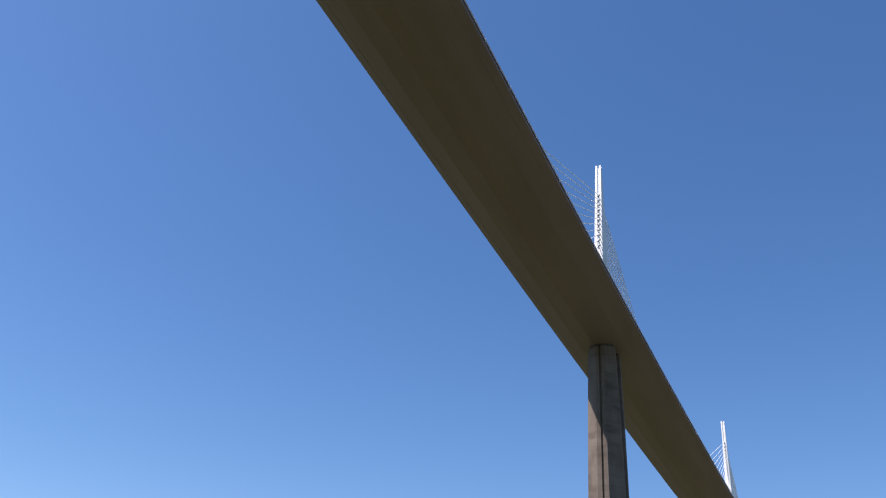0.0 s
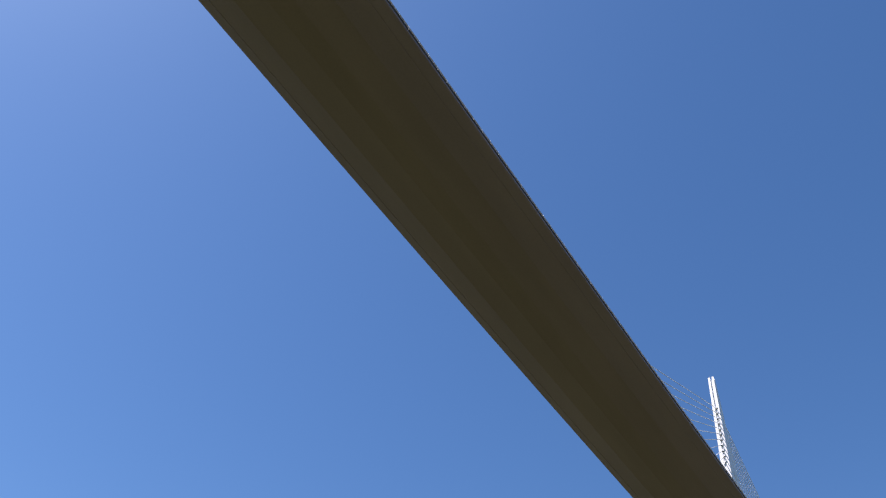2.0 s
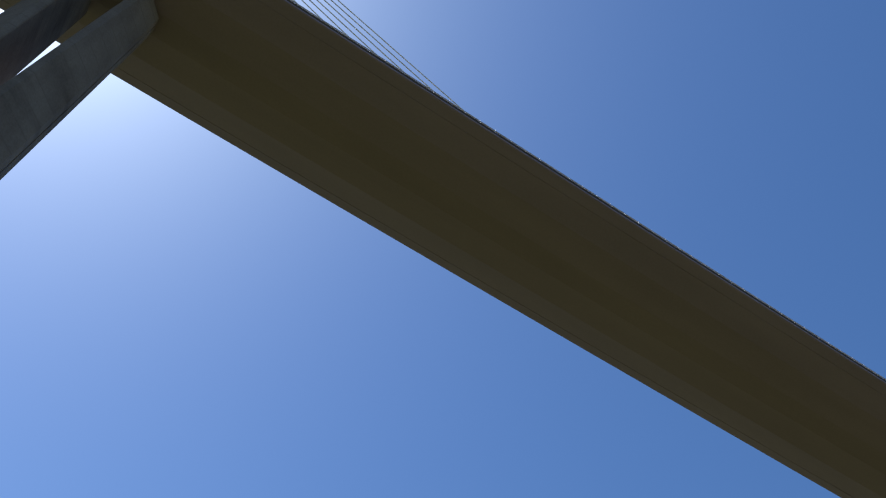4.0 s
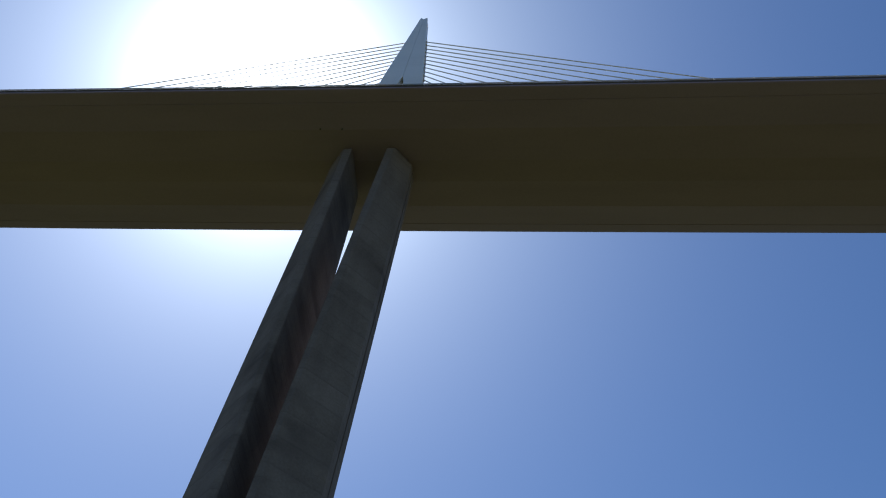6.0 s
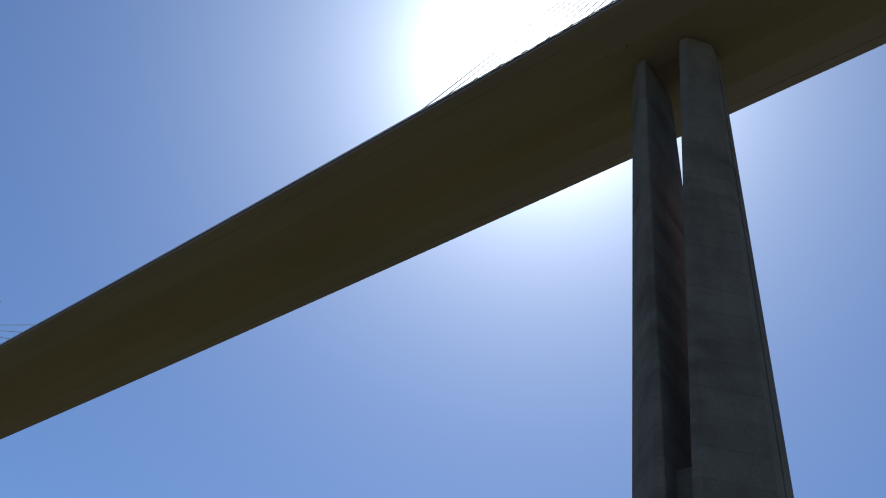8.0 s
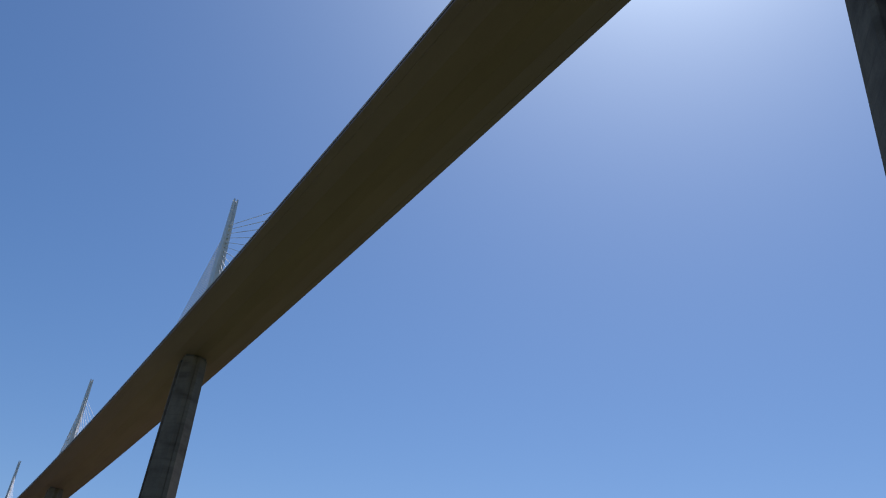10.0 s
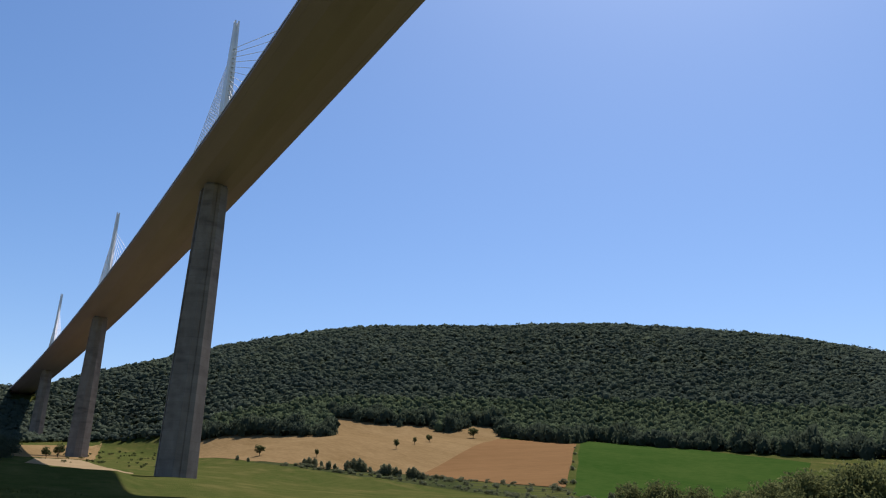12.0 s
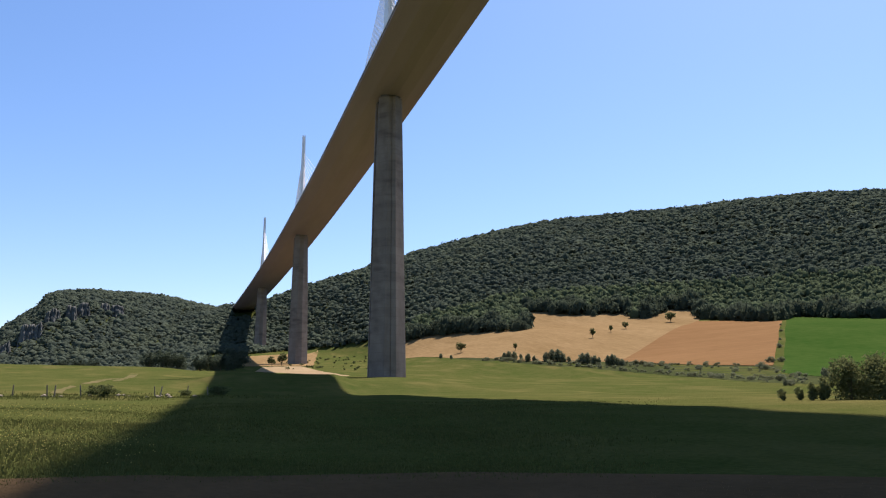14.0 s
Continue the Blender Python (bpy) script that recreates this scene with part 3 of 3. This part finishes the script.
def build_tree(name, seed, height, width, trunk, leaves, leaf, label, clumps=26, squash=1.0, leaf_mat=LEAF, taper=0.0):
    """A tree or bush at the origin: tapered trunk with limbs, and a crown of leaf clumps."""
    tree = tagged(new(name), label, "tree" if trunk > 0.3 else "bush")
    v, f, c = leaf_cloud(seed, clumps, leaves, 0.36, leaf / width * 2, squash)
    v[:, :2] *= (1 - taper * np.clip(v[:, 2:], -0.8, 1.0))
    half = (height - trunk) / 2
    scale = np.array([width / 2, width / 2, half])
    mid = np.array([0, 0, trunk + half * (0.95 if trunk > 0.3 else 0.72)])
    child("crown", array_mesh("crown", v * scale + mid, f, leaf_mat), tree)
    bm = bmesh.new()
    r0 = max(0.05, height * 0.028)
    tube(bm, (0, 0, -0.2), (0.05 * height * 0.3, 0, trunk + half * 0.5), r0, r0 * 0.6, 7)
    for q in c[:7]:
        e = q * scale * 0.8 + mid
        tube(bm, (0, 0, max(trunk * 0.8, 0.1)), e, r0 * 0.5, r0 * 0.12, 5)
    part("trunk", bm, BARK, tree, "grey-brown trunk with spreading limbs")
    return tree


def stand(proto, spots, group=""):
    """Copies of a tree at (azimuth, distance, scale); the first takes the built one."""
    for k, (az, d, sc) in enumerate(spots):
        x, y = polar(az, d)
        m = pose(float(x), float(y), float(land(x, y)), 0, 0, (az * 37 + d * 11) % 360)
        ob = copy_thing(proto, m) if k else proto
        ob.matrix_basis = m
        ob.scale = (sc, sc, sc)
        if group:
            ob["group"] = group


stand(build_tree("field_tree", 1, 8.0, 8.5, 1.8, 1500, 0.4, "round dark green tree standing alone in wheat"),
      [(163.93, 593, 1.0), (149.93, 737, 1.25), (152.84, 658, 0.8)], "field trees")
stand(build_tree("slender_tree", 2, 7.0, 4.2, 1.9, 900, 0.34, "slender green tree standing in wheat"),
      [(155.05, 597, 1.05), (153.84, 631, 0.85), (160.25, 549, 0.75)], "field trees")
stand(build_tree("hedge_tree", 3, 7.6, 4.4, 0.05, 900, 0.32, "upright bushy grey-green hedge tree", 34, 1.0, HEDGE, 0.22),
      [(161.0, 510, 0.75), (160.7, 509, 0.9), (160.34, 509, 0.8), (159.9, 507, 0.55), (159.4, 493, 0.85), (159.0, 492, 0.6), (158.2, 491, 0.95), (157.8, 491, 1.2), (157.4, 490, 1.25),
       (157.1, 488, 0.9), (156.7, 485, 0.6), (155.8, 478, 1.05), (155.45, 477, 1.1), (155.0, 475, 0.9), (154.7, 474, 0.7), (154.1, 466, 1.0), (153.8, 466, 1.1), (153.5, 465, 0.8),
       (153.2, 465, 0.7), (165.3, 580, 0.6), (164.62, 559, 0.5), (140.93, 308, 0.65), (140.7, 312, 0.6), (143.2, 227, 0.3)], "hedge trees")
stand(build_tree("hedge_bush", 4, 3.2, 4.6, 0.1, 700, 0.28, "low rounded grey-green hedge bush", 26, 1.0, HEDGE),
      [(152.3, 471, 1.0), (151.9, 470, 0.9), (151.3, 466, 0.7), (150.7, 462, 0.9), (150.2, 426, 0.6), (149.0, 460, 0.6), (147.3, 458, 0.6), (145.9, 455, 0.5), (144.6, 440, 1.3), (144.3, 432, 1.1),
       (143.94, 464, 1.3), (143.36, 527, 1.0), (143.34, 469, 1.0), (143.66, 411, 0.7), (142.9, 227, 0.6), (143.3, 560, 0.6), (143.2, 600, 0.7), (143.2, 640, 0.6), (142.1, 290, 0.5)], "hedge bushes")
scrub = np.random.default_rng(21)
spots = []
for k in range(320):
    az = 142.0 + 20.5 * scrub.random()
    low = np.interp(az, (142, 144.5, 147.9, 151.5, 155.1, 159.6, 162.5), (240, 265, 384, 428, 456, 486, 515))
    high = np.interp(az, (142, 144.3, 148, 151.5, 155.0, 159.6, 162.5), (395, 450, 465, 474, 482, 496, 525))
    v = scrub.choice([scrub.random(), scrub.beta(5, 1), scrub.beta(1, 5)])
    spots.append((float(az), float(low * (1 - v) + high * v), float(scrub.choice([0.35, 0.5, 0.7, 1.05]) * scrub.uniform(0.8, 1.2))))
stand(build_tree("scrub_bush", 14, 2.0, 3.8, 0.05, 420, 0.26, "small grey-green scrub bush in rough grass", 12, 1.0, HEDGE), spots, "scrub bushes")
spots = [(float(scrub.uniform(168.3, 176)), float(scrub.uniform(560, 890)), float(scrub.uniform(0.3, 0.95))) for k in range(90)]
stand(build_tree("slope_bush", 15, 2.6, 4.0, 0.05, 420, 0.28, "grey-green bush on the rough slope behind the piers", 12), spots, "slope bushes")
stand(build_tree("pier_foot_tree", 5, 8.5, 8.0, 2.0, 1300, 0.42, "small spreading tree beside the pier foot"),
      [(176.6, 630, 0.95), (175.97, 680, 1.2)], "pier foot trees")
stand(build_tree("meadow_edge_tree", 6, 11.0, 12.0, 0.05, 2600, 0.42, "broad dark thicket tree on the meadow crest", 34, 1.0, EDGE),
      [(189.3, 540, 0.75), (188.4, 545, 0.9), (187.6, 540, 0.8), (184.3, 510, 1.0), (183.5, 505, 1.15), (182.6, 508, 1.05), (181.2, 515, 1.0), (180.5, 520, 1.1), (179.9, 530, 1.2),
       (179.4, 545, 1.0), (186.2, 545, 0.5), (190.8, 560, 0.6), (192.2, 560, 0.6), (179.0, 590, 1.3), (178.7, 640, 1.3)], "meadow edge trees")
stand(build_tree("fence_bush", 8, 2.0, 4.4, 0.0, 3200, 0.13, "dense dark green bush beside the fence"), [(187.1, 116, 1.0), (182.0, 127, 0.55), (179.9, 150, 1.1)])
stand(build_tree("thicket_tree", 9, 5.0, 4.8, 0.0, 6500, 0.12, "leafy green tree in the meadow thicket", 60, 1.0, THICKET),
      [(139.5, 66.5, 0.74), (137.7, 66, 0.80), (135.6, 67, 0.72), (133.4, 68, 0.7), (131.2, 69, 0.85), (128.9, 67, 1.05), (126.2, 67, 1.2), (123.2, 69, 1.2)], "thicket trees")
stand(build_tree("thicket_bush", 19, 4.2, 5.6, 0.0, 6000, 0.12, "wide leafy green bush in the meadow thicket", 48, 1.0, THICKET),
      [(136.8, 69, 0.7), (134.4, 65, 0.55), (132.2, 65, 0.7), (130.0, 65, 0.8), (127.5, 69, 1.25), (124.8, 70, 1.4), (138.6, 70, 0.5), (129.4, 72, 1.2)], "thicket bushes")
stand(build_tree("willow_bush", 10, 2.3, 1.7, 0.1, 1300, 0.1, "slender pale green bush in tall grass", 20, 1.0, THICKET),
      [(141.65, 66, 0.7), (141.0, 66, 0.9), (143.4, 67, 0.45), (142.4, 67, 0.5)], "willow bushes")


# ---------------------------------------------------------------- cliffs on the butte
def build_cliff(az0, az1, d, tall, seed):
    """A band of rounded rock buttresses set into the slope, cut by ledges, its foot in the wood."""
    r = np.random.default_rng(seed)
    cols, rows = int((az1 - az0) * 40), 14
    edges = np.cumsum(r.uniform(0.15, 0.4, 60)) + az0
    depth, top = r.uniform(-3, 3, 61), r.uniform(0.86, 1.0, 61)
    verts = []
    for az in np.linspace(az0, az1, cols):
        x0, y0 = polar(az, d)
        base = float(land(x0, y0))
        k = int(np.searchsorted(edges, az))
        left, right = (edges[k - 1] if k else az0), edges[k]
        u = min(max((az - left) / (right - left), 0), 1)
        bulge = math.sin(math.pi * u) ** 0.25
        env = min(1.0, 0.3 + 3.5 * min(az - az0, az1 - az) / (az1 - az0))
        h = tall * env * (top[k] * (0.93 + 0.07 * bulge) + 0.12 * noise.noise(Vector((az * 2.0, seed, 3))))
        for j in range(rows):
            v = j / (rows - 1)
            rough = 3.0 * noise.noise(Vector((az * 14.0, v * 5, seed + 5))) + 0.8 * noise.noise(Vector((az * 40.0, v * 11.0, seed + 9)))
            back = depth[k] - 5 * bulge + 5 * v + 2.5 * math.floor(v * 3.4 + 0.4 * noise.noise(Vector((az * 3, seed, 0)))) + (0 if j < rows - 1 else 50)
            x, y = polar(az, d + back + rough)
            verts.append((float(x), float(y), base - 4 + h * min(v * 1.08, 1.0)))
    i, j = np.meshgrid(np.arange(cols - 1), np.arange(rows - 1))
    q = i * rows + j
    faces = np.stack([q, q + rows, q + rows + 1, q + 1], -1).reshape(-1, 4)
    return tagged(new("cliff", array_mesh("cliff", verts, faces, ROCK)), "weathered grey limestone cliff above dark scrub wood", "cliff", "cliffs")


faces_rng = np.random.default_rng(11)
for k in range(8):
    start = 186.1 + 0.86 * k + float(faces_rng.uniform(-0.2, 0.2))
    away = 1290 - 15 * k + float(faces_rng.uniform(-22, 22))
    build_cliff(start, start + float(faces_rng.uniform(0.7, 1.25)), away, float(faces_rng.uniform(22, 33)), k + 1)

# ---------------------------------------------------------------- fence and stones in the meadow
def build_post(h):
    post = tagged(new("fence_post"), "weathered grey wooden fence post in rough grass", "fence post", "fence posts")
    part("stake", loft([[(r * math.cos(a + 0.3 * i), r * math.sin(a + 0.3 * i), z) for a in np.arange(0, 6.28, 0.785)] for i, (z, r) in enumerate(((-0.3, 0.085), (0.4, 0.08), (h - 0.08, 0.075), (h, 0.05)))]), WOOD, post)
    part("tip", loft([[(0.05 * math.cos(a), 0.05 * math.sin(a), z) for a in np.arange(0, 6.28, 0.785)] for z in (h - 0.01, h + 0.03)]), WOOD, post, "split grey top of the post")
    return post


first_post = build_post(1.45)
for k, (az, d, lean) in enumerate([(192.0, 121, 3), (190.1, 112, 8), (189.7, 113, -3), (188.2, 116, 6), (183.55, 124, 12), (183.85, 123, -9), (181.9, 128, 4), (193.6, 122, 2), (180.6, 133, -6)]):
    x, y = polar(az, d)
    m = pose(float(x), float(y), float(land(x, y)), lean, lean * 0.6, az * 31 % 360)
    if k:
        copy_thing(first_post, m)
    else:
        first_post.matrix_basis = m


def stone_mesh(k):
    bm = bmesh.new()
    bmesh.ops.create_icosphere(bm, subdivisions=2, radius=1)
    for v in bm.verts:
        v.co *= 1 + 0.35 * noise.noise(v.co * 1.5 + Vector((k * 3.7, 0, 0)))
        v.co.z *= 0.6
    me = bpy.data.meshes.new("stone")
    bm.to_mesh(me)
    bm.free()
    me.materials.append(PALE_STONE)
    return me


PALE_STONE = soil_material("pale_stone", (0.13, 0.11, 0.085), (0.24, 0.21, 0.165))
STONES = [stone_mesh(k) for k in range(4)]
for k in range(18):
    az = rng.uniform(180.8, 193.5)
    d = 119 + rng.normal(0, 3.5) + (az - 187) * -0.8
    x, y = polar(az, d)
    r = rng.uniform(0.12, 0.38)
    ob = tagged(new("stone", STONES[k % 4]), "pale limestone lying in grass by the fence", "stone", "stones by the fence")
    ob.location, ob.scale, ob.rotation_euler = (float(x), float(y), float(land(x, y)) + r * 0.25), (r, r, r), (0, 0, k)


# ---------------------------------------------------------------- grass
def blades(x, y, h, w, lean=0.3):
    """Bent tapering blades at the given spots."""
    n = len(x)
    a = rng.uniform(0, 2 * math.pi, n)
    lx, ly = rng.normal(0, lean, n) * h, rng.normal(0, lean, n) * h
    base = np.stack([x, y, land(x, y) - 0.03], 1)
    side = np.stack([np.cos(a) * w, np.sin(a) * w, 0 * a], 1)
    bend = np.stack([lx * 0.35, ly * 0.35, h * 0.6], 1)
    tip = np.stack([lx, ly, h], 1)
    v = np.stack([base - side, base + side, base + bend + side * 0.7, base + bend - side * 0.7, base + tip], 1).reshape(-1, 3)
    i = np.arange(n)[:, None] * 5
    return v, np.vstack([i + [0, 1, 2], i + [0, 2, 3], i + [3, 2, 4]]), base + tip


def grass(name, count, az0, az1, d0, d1, tall, label, mat=None, soft=18):
    u = rng.random(count)
    d = d0 * (d1 / d0) ** u
    az = rng.uniform(az0, az1, count)
    keep = rng.random(count) < sstep(az, az0, az0 + soft) * (1 - sstep(d, 0.6 * d1, d1)) * sstep(d, d0 * 0.9, d0 * 1.25)
    x, y = polar(az[keep], d[keep])
    d = d[keep]
    patch = 0.8 + 0.25 * np.sin(x * 0.23 + y * 0.11) * np.sin(y * 0.17 - x * 0.07)
    h = tall * rng.uniform(0.5, 1.15, len(x)) * patch
    v, f, _ = blades(x, y, h, (0.010 + 0.00022 * d) * rng.uniform(0.7, 1.4, len(x)))
    return tagged(new(name, array_mesh(name, v, f, mat or BLADE)), label, "grass", kind="stuff")


def flowers(count, az0, az1, d0, d1):
    """Pale yellow flower heads, six petals round a point, over the sward."""
    d = d0 * (d1 / d0) ** rng.random(count)
    az = az0 + (az1 - az0) * rng.random(count) ** 0.7
    x, y = polar(az, d)
    thick = np.sin(x * 0.5) * np.sin(y * 0.37) > rng.uniform(-1.2, 0.6, count)
    x, y, d = x[thick], y[thick], d[thick]
    z = land(x, y) + rng.uniform(0.16, 0.34, len(x))
    r = 0.008 + 0.0004 * d
    vs = [np.stack([x, y, z + r * 0.9], 1)]
    for k in range(6):
        vs.append(np.stack([x + r * math.cos(k * math.pi / 3), y + r * math.sin(k * math.pi / 3), z + r * 0.25 * (k % 2)], 1))
    vs.append(np.stack([x, y, z - r * 1.2], 1))
    v = np.stack(vs, 1).reshape(-1, 3)
    i = np.arange(len(x))[:, None] * 8
    f = np.vstack([i + [0, 1 + k, 1 + (k + 1) % 6] for k in range(6)] + [i + [7, 1 + (k + 1) % 6, 1 + k] for k in range(6)])
    return tagged(new("meadow_flowers", array_mesh("meadow_flowers", v, f, PETAL)), "pale yellow flower heads scattered in meadow grass", "flowers", kind="stuff")


grass("meadow_grass", 125000, 148, 200, 19, 95, 0.15, "tall green and yellowing meadow grass")
grass("verge_grass", 16000, 128, 200, 11.5, 21.5, 0.10, "dry reddish-brown grass on the track's edge", DRY_BLADE, 4)
grass("fence_grass", 24000, 170, 197, 100, 145, 0.42, "tall yellowing grass along the fence")
flowers(1500, 183.5, 198, 21, 80)
